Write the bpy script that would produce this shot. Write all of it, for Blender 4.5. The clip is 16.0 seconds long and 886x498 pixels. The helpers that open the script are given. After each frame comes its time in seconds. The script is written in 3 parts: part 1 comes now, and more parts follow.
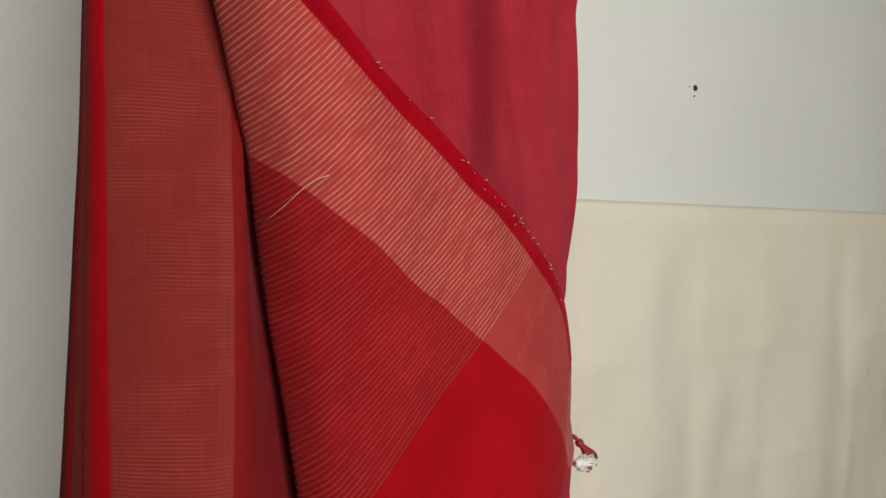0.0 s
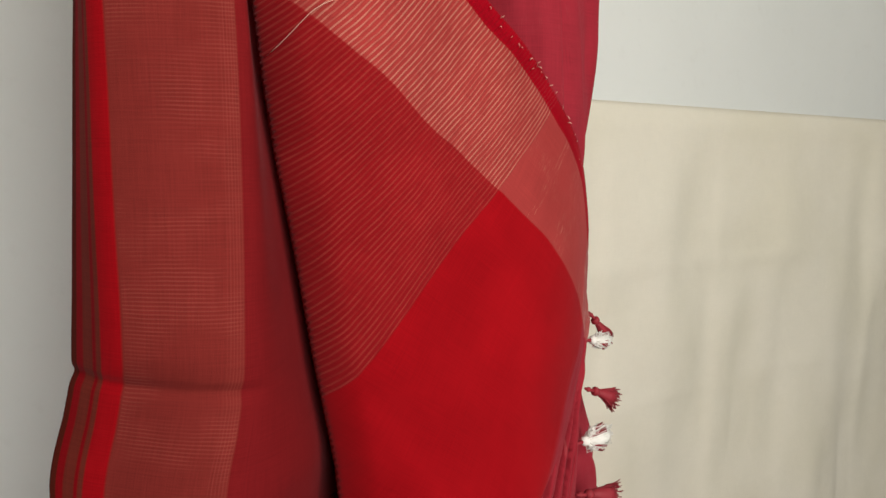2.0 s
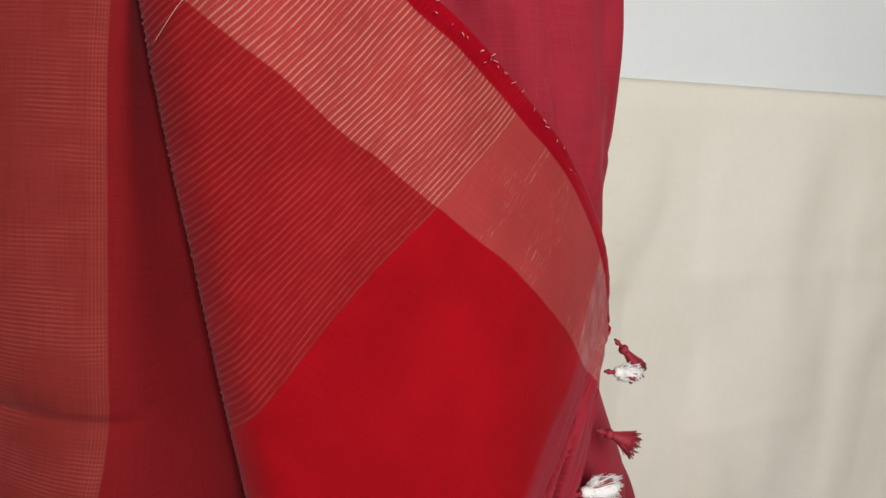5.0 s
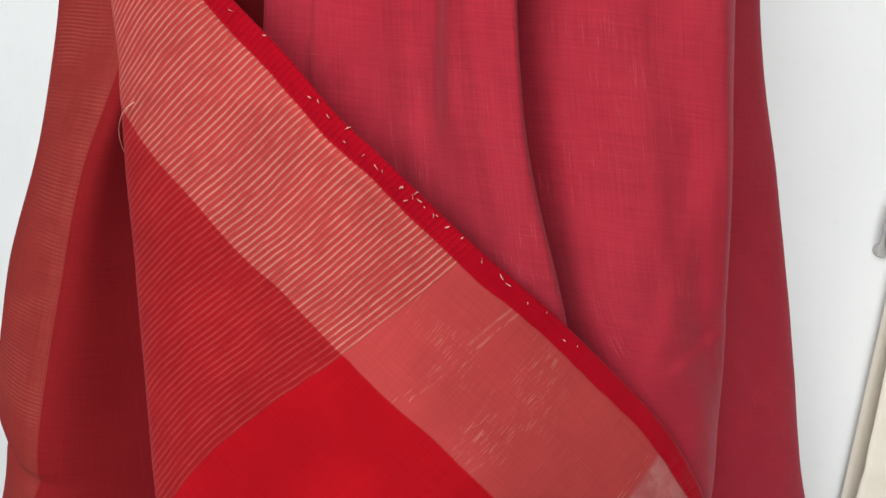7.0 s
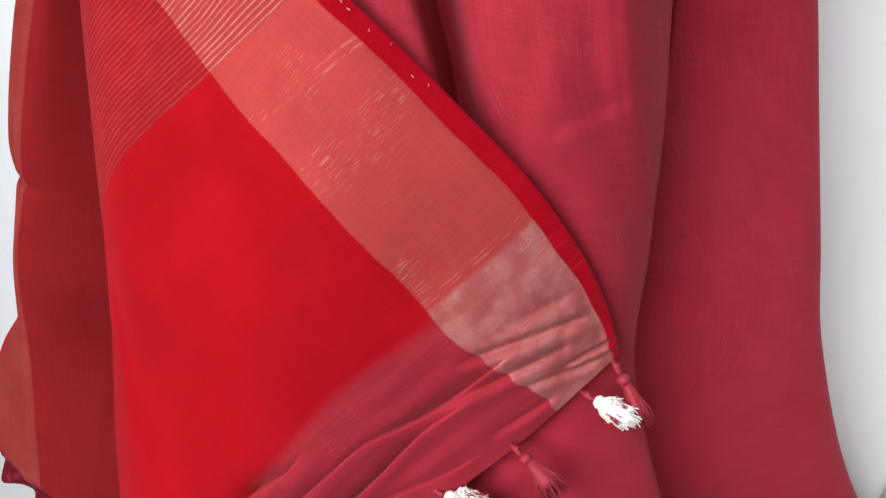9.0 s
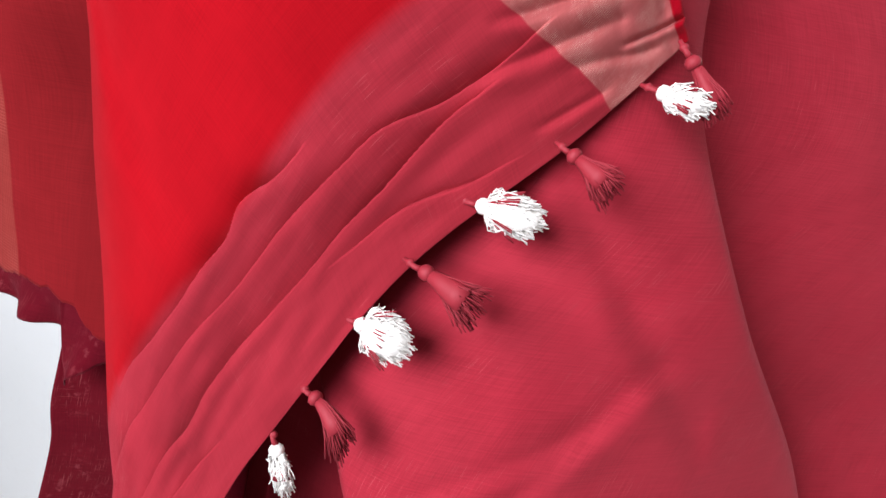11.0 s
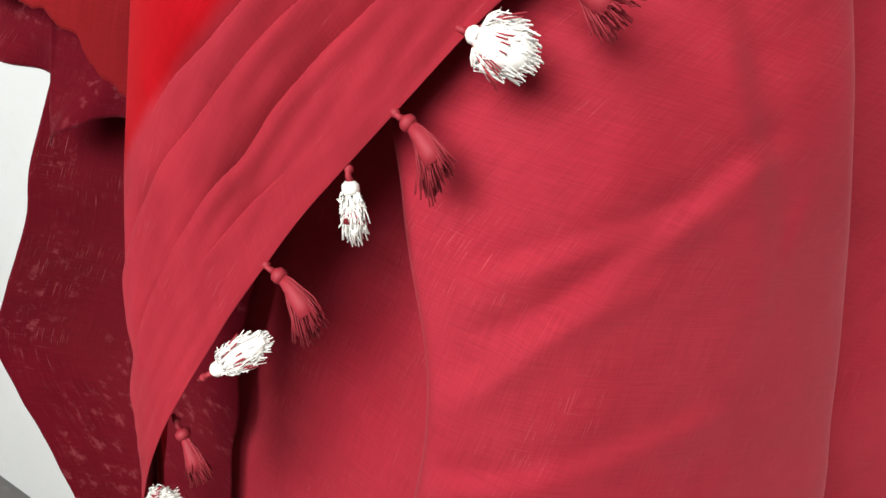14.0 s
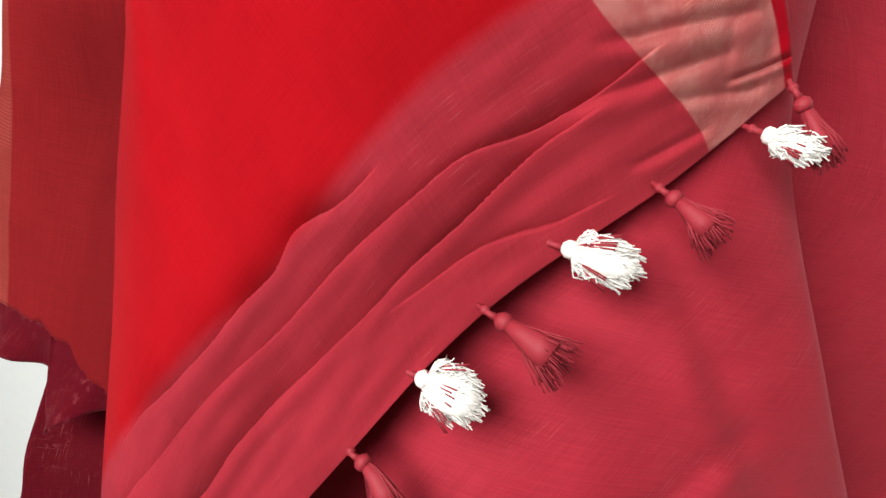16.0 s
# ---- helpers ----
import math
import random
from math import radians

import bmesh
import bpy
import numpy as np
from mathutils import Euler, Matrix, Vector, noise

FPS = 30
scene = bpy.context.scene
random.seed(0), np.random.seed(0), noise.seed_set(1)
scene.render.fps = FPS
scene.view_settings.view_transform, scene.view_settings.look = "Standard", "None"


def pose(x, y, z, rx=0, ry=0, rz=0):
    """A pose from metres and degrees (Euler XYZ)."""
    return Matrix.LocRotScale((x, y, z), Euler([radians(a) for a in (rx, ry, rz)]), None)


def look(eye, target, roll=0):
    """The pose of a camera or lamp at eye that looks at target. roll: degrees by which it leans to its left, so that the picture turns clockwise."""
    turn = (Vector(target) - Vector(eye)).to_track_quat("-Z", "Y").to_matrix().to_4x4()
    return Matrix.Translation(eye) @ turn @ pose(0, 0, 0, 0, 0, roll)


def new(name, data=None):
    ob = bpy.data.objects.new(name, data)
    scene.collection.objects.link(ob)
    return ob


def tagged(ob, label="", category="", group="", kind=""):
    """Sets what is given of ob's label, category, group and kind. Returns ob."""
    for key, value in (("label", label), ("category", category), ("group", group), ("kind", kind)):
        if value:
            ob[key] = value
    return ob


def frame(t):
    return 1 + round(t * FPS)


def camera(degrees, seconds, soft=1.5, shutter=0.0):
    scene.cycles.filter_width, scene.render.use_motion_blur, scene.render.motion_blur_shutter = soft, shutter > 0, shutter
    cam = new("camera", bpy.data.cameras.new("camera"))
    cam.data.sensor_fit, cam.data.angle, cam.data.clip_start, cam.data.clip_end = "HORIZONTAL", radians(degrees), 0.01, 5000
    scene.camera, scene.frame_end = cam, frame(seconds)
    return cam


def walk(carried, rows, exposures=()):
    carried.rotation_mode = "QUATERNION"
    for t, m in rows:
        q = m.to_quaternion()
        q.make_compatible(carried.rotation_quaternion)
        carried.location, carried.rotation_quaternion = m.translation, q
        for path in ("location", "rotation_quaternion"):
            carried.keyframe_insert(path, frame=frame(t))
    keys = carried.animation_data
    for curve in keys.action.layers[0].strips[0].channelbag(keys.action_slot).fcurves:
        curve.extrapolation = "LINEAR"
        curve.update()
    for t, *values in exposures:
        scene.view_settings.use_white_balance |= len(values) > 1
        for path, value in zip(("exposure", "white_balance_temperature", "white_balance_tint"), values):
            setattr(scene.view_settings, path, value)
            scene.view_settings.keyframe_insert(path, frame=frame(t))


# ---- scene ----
cam = camera(62.0, 16.0)

PATH = [
    (0, (-0.279, -0.333, 1.268), (0.913, 1.271, 1.207), 0.8),
    (0.5, (-0.277, -0.333, 1.245), (0.904, 1.277, 1.125), 0.4),
    (1, (-0.273, -0.325, 1.222), (0.905, 1.285, 1.081), -0.0),
    (1.5, (-0.273, -0.33, 1.214), (0.893, 1.285, 1.03), -0.1),
    (2, (-0.272, -0.325, 1.219), (0.882, 1.29, 0.972), 0.6),
    (2.5, (-0.278, -0.334, 1.215), (0.885, 1.275, 0.97), 0.0),
    (3, (-0.284, -0.363, 1.213), (0.888, 1.233, 0.939), 1.0),
    (3.2, (-0.267, -0.376, 1.218), (0.875, 1.235, 0.903), 1.5),
    (5.3, (-0.088, -0.32, 1.247), (0.526, 1.551, 0.898), 3.0),
    (5.5, (-0.044, -0.347, 1.254), (0.369, 1.575, 0.888), 4.9),
    (6, (0.028, -0.359, 1.271), (0.078, 1.612, 0.933), 7.5),
    (6.5, (0.061, -0.317, 1.293), (-0.081, 1.644, 0.929), 8.4),
    (7, (0.08, -0.293, 1.29), (-0.212, 1.67, 1.04), 8.4),
    (7.5, (0.168, -0.268, 1.312), (-0.386, 1.616, 0.935), 12.6),
    (8, (0.224, -0.278, 1.292), (-0.378, 1.565, 0.802), 13.9),
    (8.2, (0.243, -0.287, 1.281), (-0.392, 1.538, 0.764), 13.7),
    (10.5, (0.247, -0.223, 1.144), (-0.542, 1.473, 0.438), 9.3),
    (11, (0.265, -0.243, 1.079), (-0.533, 1.49, 0.48), 10.9),
    (11.5, (0.255, -0.255, 1.041), (-0.375, 1.55, 0.454), 13.2),
    (12, (0.229, -0.261, 1.003), (-0.121, 1.599, 0.354), 16.9),
    (12.5, (0.238, -0.232, 0.976), (-0.207, 1.588, 0.277), 16.3),
    (13, (0.246, -0.228, 0.962), (-0.324, 1.567, 0.289), 15.6),
    (13.5, (0.218, -0.248, 0.959), (-0.274, 1.524, 0.174), 16.9),
    (14, (0.203, -0.253, 0.968), (-0.318, 1.522, 0.209), 17.8),
    (14.5, (0.214, -0.255, 0.967), (-0.426, 1.536, 0.349), 16.9),
    (15, (0.232, -0.233, 0.97), (-0.565, 1.541, 0.502), 16.7),
    (15.5, (0.194, -0.257, 1.018), (-0.409, 1.572, 0.478), 15.9),
    (16, (0.209, -0.23, 1.052), (-0.547, 1.571, 0.622), 14.1),
]
EXPOSURES = [(0.0, -0.15, 7200, 8), (1.5, 0.0, 7200, 8), (3.2, 0.0, 7200, 8), (5.4, 0.0, 6550, 11), (6.5, 0.2, 6500, 11), (8.2, 0.55, 6450, 12), (10.5, 0.92, 6300, 16), (12.5, 1.02, 6350, 15), (14.5, 0.85, 6850, 9), (16.0, 0.85, 6850, 9)]
walk(cam, [(t, look(eye, target, roll)) for t, eye, target, roll in PATH], EXPOSURES)

# ---- light ----

WALL_TURN = math.atan(-0.045)
E_X, E_Y = math.cos(WALL_TURN), math.sin(WALL_TURN)


def room(a, b, z=0.0):
    """World place from metres along the wall (a), out of the wall (b) and up."""
    return Vector((a * E_X + b * E_Y, 0.640 + a * E_Y - b * E_X, z))


world = bpy.data.worlds.new("sky")
scene.world = world
world.use_nodes = True
sky = world.node_tree.nodes.new("ShaderNodeTexSky")
sky.sky_type, sky.sun_disc = "NISHITA", False
sky.sun_elevation, sky.sun_rotation = radians(40), radians(200)
world.node_tree.links.new(sky.outputs[0], world.node_tree.nodes["Background"].inputs[0])
world.node_tree.nodes["Background"].inputs[1].default_value = 0.12


def area_lamp(name, eye, target, w, h, watts, colour):
    data = bpy.data.lights.new(name, "AREA")
    data.shape, data.size, data.size_y, data.energy, data.color = "RECTANGLE", w, h, watts, colour
    ob = new(name, data)
    ob.matrix_world = look(eye, target)
    return ob


# daylight that enters through the window opening in the unseen wall behind the camera
area_lamp("window_daylight", room(-0.12, 2.90, 1.85), room(0.1, 0.4, 1.3), 1.6, 1.4, 74, (0.95, 0.98, 1.0))


# ---- materials ----
def material(name):
    m = bpy.data.materials.new(name)
    m.use_nodes = True
    return m, m.node_tree.nodes, m.node_tree.links, m.node_tree.nodes["Principled BSDF"]


class Net:
    """A short hand for shader node sums."""

    def __init__(self, nodes, links):
        self.n, self.l = nodes, links

    def put(self, socket, value):
        if isinstance(value, bpy.types.NodeSocket):
            self.l.new(value, socket)
        else:
            socket.default_value = value

    def math(self, op, a, b=0.0, c=0.0, clamp=False):
        k = self.n.new("ShaderNodeMath")
        k.operation, k.use_clamp = op, clamp
        for s, v in zip(k.inputs, (a, b, c)):
            self.put(s, v)
        return k.outputs[0]

    def step(self, x, lo, hi):
        k = self.n.new("ShaderNodeMapRange")
        k.interpolation_type = "SMOOTHSTEP"
        self.put(k.inputs[0], x)
        k.inputs[1].default_value, k.inputs[2].default_value = lo, hi
        return k.outputs[0]

    def mix(self, f, a, b):
        k = self.n.new("ShaderNodeMix")
        k.data_type = "RGBA"
        self.put(k.inputs[0], f)
        for s, v in ((k.inputs[6], a), (k.inputs[7], b)):
            self.put(s, v if isinstance(v, bpy.types.NodeSocket) else (*v, 1.0))
        return k.outputs[2]

    def noise(self, vector, scale, detail=3.0, rough=0.55):
        k = self.n.new("ShaderNodeTexNoise")
        self.l.new(vector, k.inputs["Vector"])
        k.inputs["Scale"].default_value, k.inputs["Detail"].default_value, k.inputs["Roughness"].default_value = scale, detail, rough
        return k.outputs["Fac"]

    def stretch(self, vector, sx, sy, sz):
        k = self.n.new("ShaderNodeMapping")
        self.l.new(vector, k.inputs[0])
        k.inputs["Scale"].default_value = (sx, sy, sz)
        return k.outputs[0]

    def uv(self):
        k = self.n.new("ShaderNodeUVMap")
        k.uv_map = "UVMap"
        s = self.n.new("ShaderNodeSeparateXYZ")
        self.l.new(k.outputs[0], s.inputs[0])
        return k.outputs[0], s.outputs[0], s.outputs[1]

    def bump(self, bsdf, height, strength, distance):
        k = self.n.new("ShaderNodeBump")
        k.inputs["Strength"].default_value, k.inputs["Distance"].default_value = strength, distance
        self.l.new(height, k.inputs["Height"])
        self.l.new(k.outputs[0], bsdf.inputs["Normal"])


MAROON = (0.29, 0.021, 0.032)
RED = (0.305, 0.0045, 0.0085)
ZARI = (0.36, 0.043, 0.041)
GOLD = (0.51, 0.195, 0.145)


def cloth_finish(net, bsdf, uvv, height, rough=0.62, sheen=0.15):
    """Woven relief and the soft sheen of thin cotton silk."""
    warp = net.noise(net.stretch(uvv, 2600, 160, 1), 1.0, 2.0)
    weft = net.noise(net.stretch(uvv, 160, 2600, 1), 1.0, 2.0)
    weave = net.math("ADD", warp, weft)
    total = net.math("ADD", net.math("MULTIPLY", weave, 0.35), height) if height is not None else net.math("MULTIPLY", weave, 0.35)
    net.bump(bsdf, total, 0.5, 0.0006)
    bsdf.inputs["Roughness"].default_value = rough
    bsdf.inputs["Sheen Weight"].default_value = sheen
    bsdf.inputs["Sheen Roughness"].default_value = 0.4
    bsdf.inputs["Sheen Tint"].default_value = (1.0, 0.45, 0.5, 1)
    bsdf.inputs["Specular IOR Level"].default_value = 0.0
    bsdf.inputs["Specular Tint"].default_value = (1.0, 0.42, 0.42, 1)
    return weave


def slubs(net, uvv):
    """Sparse pale slub threads along both ways of the weave."""
    a = net.step(net.noise(net.stretch(uvv, 1500, 55, 1), 1.0, 1.0), 0.62, 0.74)
    b = net.step(net.noise(net.stretch(uvv, 45, 1400, 1), 1.0, 1.0), 0.66, 0.78)
    patches = net.step(net.noise(uvv, 22.0, 2.0), 0.42, 0.68)
    return net.math("MULTIPLY", net.math("MAXIMUM", a, net.math("MULTIPLY", b, 0.6)), patches)


def woven(net, uvv, col, depth=0.5):
    """Thread by thread differences of tone, in both ways of the weave, and cloudy wear."""
    a = net.noise(net.stretch(uvv, 1100, 30, 1), 1.0, 3.0, 0.7)
    b = net.noise(net.stretch(uvv, 30, 1100, 1), 1.0, 3.0, 0.7)
    c = net.noise(uvv, 35.0, 4.0, 0.6)
    tone = net.math("MULTIPLY_ADD", net.math("ADD", net.math("ADD", a, b), net.math("MULTIPLY", c, 0.6)), depth, 1.0 - depth * 1.3)
    k = net.n.new("ShaderNodeHueSaturation")
    net.l.new(col, k.inputs["Color"])
    net.l.new(tone, k.inputs["Value"])
    return k.outputs[0]


def plain_cloth(name, colour, second, mottle=0.0):
    m, n, l, b = material(name)
    net = Net(n, l)
    uvv, u, v = net.uv()
    broad = net.step(net.noise(uvv, 9.0, 3.0), 0.3, 0.7)
    col = net.mix(net.math("MULTIPLY", broad, 0.35), colour, second)
    col = net.mix(net.math("MULTIPLY", slubs(net, uvv), 0.22), col, (0.55, 0.16, 0.16))
    if mottle:
        worn = net.step(net.noise(uvv, 110.0, 5.0, 0.7), 0.52, 0.66)
        area = net.step(net.noise(uvv, 14.0, 2.0), 0.45, 0.62)
        col = net.mix(net.math("MULTIPLY", net.math("MULTIPLY", worn, area), mottle), col, (0.30, 0.06, 0.07))
    l.new(woven(net, uvv, col), b.inputs["Base Color"])
    cloth_finish(net, b, uvv, None)
    return m


def cream_cloth():
    m, n, l, b = material("cream_cotton")
    net = Net(n, l)
    uvv, u, v = net.uv()
    col = net.mix(net.step(net.noise(uvv, 3.0, 3.0), 0.3, 0.7), (0.78, 0.73, 0.63), (0.74, 0.69, 0.575))
    spot = net.step(net.noise(uvv, 7.0, 1.0), 0.78, 0.82)
    col = net.mix(net.math("MULTIPLY", spot, 0.3), col, (0.5, 0.42, 0.3))
    l.new(woven(net, uvv, col, 0.10), b.inputs["Base Color"])
    b.inputs["Roughness"].default_value = 0.85
    b.inputs["Specular IOR Level"].default_value = 0.2
    net.bump(b, net.noise(uvv, 26.0, 4.0), 0.25, 0.004)
    return m


def pallu_cloth():
    """The show end: selvage, zari border, ribbed zari field, red body, maroon end. u runs from the fringe, v from the selvage."""
    m, n, l, b = material("pallu_silk")
    net = Net(n, l)
    uvv, u, v = net.uv()
    wob = net.math("MULTIPLY_ADD", net.noise(uvv, 30.0, 2.0), 0.003, -0.0015)
    u, v = net.math("ADD", u, wob), net.math("ADD", v, wob)
    rim = net.math("MULTIPLY_ADD", net.math("SUBTRACT", 1.0, net.step(u, 0.0, 0.08)), 0.0055, v)
    border = net.math("MULTIPLY", net.step(rim, 0.0095, 0.0105), net.math("SUBTRACT", 1.0, net.step(net.math("SUBTRACT", v, net.math("MULTIPLY", net.step(u, -0.010, 0.085), 0.0305)), 0.0420, 0.0430)))
    slant = net.math("MULTIPLY_ADD", net.math("MINIMUM", v, 0.07), 0.19, net.math("MULTIPLY", net.math("MAXIMUM", net.math("SUBTRACT", v, 0.07), 0.0), 0.14))
    across = net.math("SUBTRACT", u, slant)
    field = net.step(across, U_FIELD - 0.0006, U_FIELD + 0.0006)
    red = net.step(net.math("SUBTRACT", u, net.math("MULTIPLY", net.math("MAXIMUM", net.math("SUBTRACT", v, 0.25), 0.0), 0.2)), U_RED - 0.006, U_RED + 0.004)
    phase = net.math("FRACT", net.math("DIVIDE", across, 0.00265))
    rib = net.math("MULTIPLY", net.step(phase, 0.30, 0.42), net.math("SUBTRACT", 1.0, net.step(phase, 0.62, 0.78)))
    glint = net.step(net.noise(net.stretch(uvv, 300, 40, 1), 1.0, 2.0), 0.32, 0.6)
    rib_seen = net.math("MULTIPLY", rib, net.math("MULTIPLY_ADD", glint, 0.7, 0.3))
    body = net.mix(red, MAROON, RED)
    inner = net.mix(field, body, net.mix(net.math("MULTIPLY", rib_seen, 0.45), (0.25, 0.009, 0.012), (0.36, 0.052, 0.042)))
    fleck = net.step(net.noise(net.stretch(uvv, 1500, 110, 1), 1.0, 2.0), 0.54, 0.66)
    patch = net.step(net.noise(uvv, 20.0, 2.0), 0.48, 0.64)
    pale_end = net.math("SUBTRACT", 1.0, net.step(u, 0.092, 0.096))
    double = net.math("ADD", net.math("COMPARE", across, 0.1955, 0.0006), net.math("COMPARE", across, 0.1990, 0.0006))
    double = net.math("ADD", double, net.math("ADD", net.math("COMPARE", u, 0.0975, 0.0004), net.math("COMPARE", u, 0.0998, 0.0004)))
    fleck = net.math("MAXIMUM", fleck, net.math("MULTIPLY", double, net.step(net.noise(uvv, 60.0, 2.0), 0.45, 0.7)))
    patch = net.math("MAXIMUM", patch, double)
    threads = net.math("MULTIPLY", net.step(net.math("PINGPONG", u, 0.0003), 0.0001, 0.00022), net.step(net.math("PINGPONG", v, 0.0003), 0.0001, 0.00022))
    shine = net.math("MULTIPLY", threads, net.step(net.noise(uvv, 48.0, 4.0, 0.65), 0.42, 0.60))
    pale_col = net.mix(net.math("MULTIPLY", shine, 0.7), (0.345, 0.080, 0.078), (0.66, 0.40, 0.34))
    plain_zari = net.mix(net.math("MULTIPLY", fleck, net.math("MULTIPLY", patch, 0.5)), net.mix(pale_end, ZARI, pale_col), GOLD)
    ribbed_zari = net.mix(net.math("MULTIPLY", rib_seen, 0.68), (0.33, 0.036, 0.034), GOLD)
    border_col = net.mix(field, plain_zari, ribbed_zari)
    col = net.mix(border, inner, border_col)
    selv = net.math("SUBTRACT", 1.0, net.step(rim, 0.0093, 0.0103))
    col = net.mix(selv, col, (0.29, 0.003, 0.010))
    broad = net.step(net.noise(uvv, 12.0, 3.0), 0.3, 0.75)
    dull = net.n.new("ShaderNodeHueSaturation")
    l.new(col, dull.inputs["Color"])
    l.new(net.math("MULTIPLY_ADD", broad, 0.22, 0.88), dull.inputs["Value"])
    col = net.mix(net.math("MULTIPLY", net.math("MULTIPLY", slubs(net, uvv), net.math("SUBTRACT", 1.0, red)), 0.2), dull.outputs[0], (0.55, 0.16, 0.16))
    l.new(woven(net, uvv, col, 0.36), b.inputs["Base Color"])
    zone = net.math("MAXIMUM", border, field)
    height = net.math("MULTIPLY", net.math("MULTIPLY", rib, field), 1.2)
    cloth_finish(net, b, uvv, height)
    net.put(b.inputs["Metallic"], net.math("MULTIPLY", border, 0.10))
    net.put(b.inputs["Roughness"], net.math("MULTIPLY_ADD", border, -0.18, 0.62))
    return m


def side_cloth():
    """Side panel: u runs from the left edge. Red and brown border bands, then dull zari, then plain maroon with shade
    painted in.
    """
    m, n, l, b = material("side_border_silk")
    net = Net(n, l)
    uvv, u, v = net.uv()
    brown, deep = (0.14, 0.020, 0.014), (0.20, 0.004, 0.007)
    col = net.mix(net.step(u, 0.0030, 0.0042), (0.07, 0.010, 0.006), deep)
    # the last tone is maroon with the shade towards the front fold painted in
    for at, tone in ((0.0084, brown), (0.0155, deep), (0.0178, brown), (0.0208, RED), (0.0305, (0.185, 0.022, 0.019)), (U_SIDE, (0.165, 0.0095, 0.0115))):
        col = net.mix(net.step(u, at - 0.0007, at + 0.0007), col, tone)
    # weft ribs of dull gold that show in patches, and a checked inner edge
    in_zari = net.math("MULTIPLY", net.step(u, 0.031, 0.032), net.math("SUBTRACT", 1.0, net.step(u, U_SIDE - 0.0015, U_SIDE)))
    rib = net.math("PINGPONG", net.math("ADD", v, net.math("MULTIPLY", net.noise(uvv, 25.0, 2.0), 0.003)), 0.0010)
    rib = net.step(rib, 0.00045, 0.00085)
    seen = net.step(net.noise(net.stretch(uvv, 14, 22, 1), 1.0, 3.0), 0.42, 0.62)
    col = net.mix(net.math("MULTIPLY", net.math("MULTIPLY", rib, seen), net.math("MULTIPLY", in_zari, 0.22)), col, (0.38, 0.095, 0.075))
    check = net.math("MULTIPLY", net.step(net.math("PINGPONG", u, 0.0009), 0.0004, 0.0008), net.step(u, U_SIDE - 0.012, U_SIDE - 0.008))
    col = net.mix(net.math("MULTIPLY", check, net.math("MULTIPLY", in_zari, 0.12)), col, (0.38, 0.095, 0.075))
    l.new(woven(net, uvv, col, 0.4), b.inputs["Base Color"])
    cloth_finish(net, b, uvv, None, sheen=0.05)
    return m


def plaster(name, colour, second, bump=0.3):
    m, n, l, b = material(name)
    net = Net(n, l)
    co = n.new("ShaderNodeTexCoord").outputs["Object"]
    col = net.mix(net.step(net.noise(co, 1.7, 4.0), 0.3, 0.7), colour, second)
    col = net.mix(net.math("MULTIPLY", net.step(net.noise(co, 45.0, 4.0), 0.55, 0.75), 0.08), col, (0.55, 0.53, 0.5))
    l.new(col, b.inputs["Base Color"])
    b.inputs["Roughness"].default_value = 0.75
    net.bump(b, net.noise(co, 60.0, 5.0), bump, 0.002)
    return m


def simple(name, colour, rough=0.5, metal=0.0):
    m, n, l, b = material(name)
    net = Net(n, l)
    co = n.new("ShaderNodeTexCoord").outputs["Object"]
    f = net.noise(co, 240.0, 3.0)
    l.new(net.mix(net.math("MULTIPLY", f, 0.5), colour, tuple(c * 0.72 for c in colour)), b.inputs["Base Color"])
    b.inputs["Roughness"].default_value, b.inputs["Metallic"].default_value = rough, metal
    return m


U_FIELD, U_RED, U_SIDE = 0.2285, 0.089, 0.090
M_PALLU = pallu_cloth()
M_PLAIN = plain_cloth("maroon_silk", (0.295, 0.019, 0.032), (0.325, 0.032, 0.046))
# maroon silk darkened for the shade under the hem; the mottle is its own
M_SHADED_SILK = plain_cloth("maroon_silk_shaded", (0.085, 0.004, 0.009), (0.12, 0.010, 0.014), 0.35)
M_SIDE = side_cloth()
M_WALL = plaster("white_wall_paint", (0.765, 0.78, 0.765), (0.715, 0.73, 0.715))
# tones of the unseen walls and floor, kept dark to cut bounced fill
M_UNSEEN_WALL = plaster("unseen_wall_beige", (0.36, 0.34, 0.315), (0.32, 0.30, 0.28))
M_FLOOR = plaster("grey_floor", (0.17, 0.16, 0.15), (0.13, 0.125, 0.12))
M_CREAM = cream_cloth()
M_STEEL = simple("brushed_steel", (0.55, 0.54, 0.52), 0.3, 1.0)
M_HOLE = simple("hole_dark", (0.03, 0.028, 0.025), 0.9)
M_WHITE_THREAD = simple("white_thread", (0.86, 0.83, 0.78), 0.8)
M_RED_THREAD = simple("red_thread", (0.29, 0.012, 0.024), 0.7)


# ---- mesh helpers ----
def part(name, bm, mat, parent=None, label="", smooth=True):
    me = bpy.data.meshes.new(name)
    bm.to_mesh(me)
    bm.free()
    me.materials.append(mat)
    if smooth:
        me.polygons.foreach_set("use_smooth", [True] * len(me.polygons))
    ob = new(name, me)
    ob.parent = parent
    if label:
        ob["label"] = label
    return ob


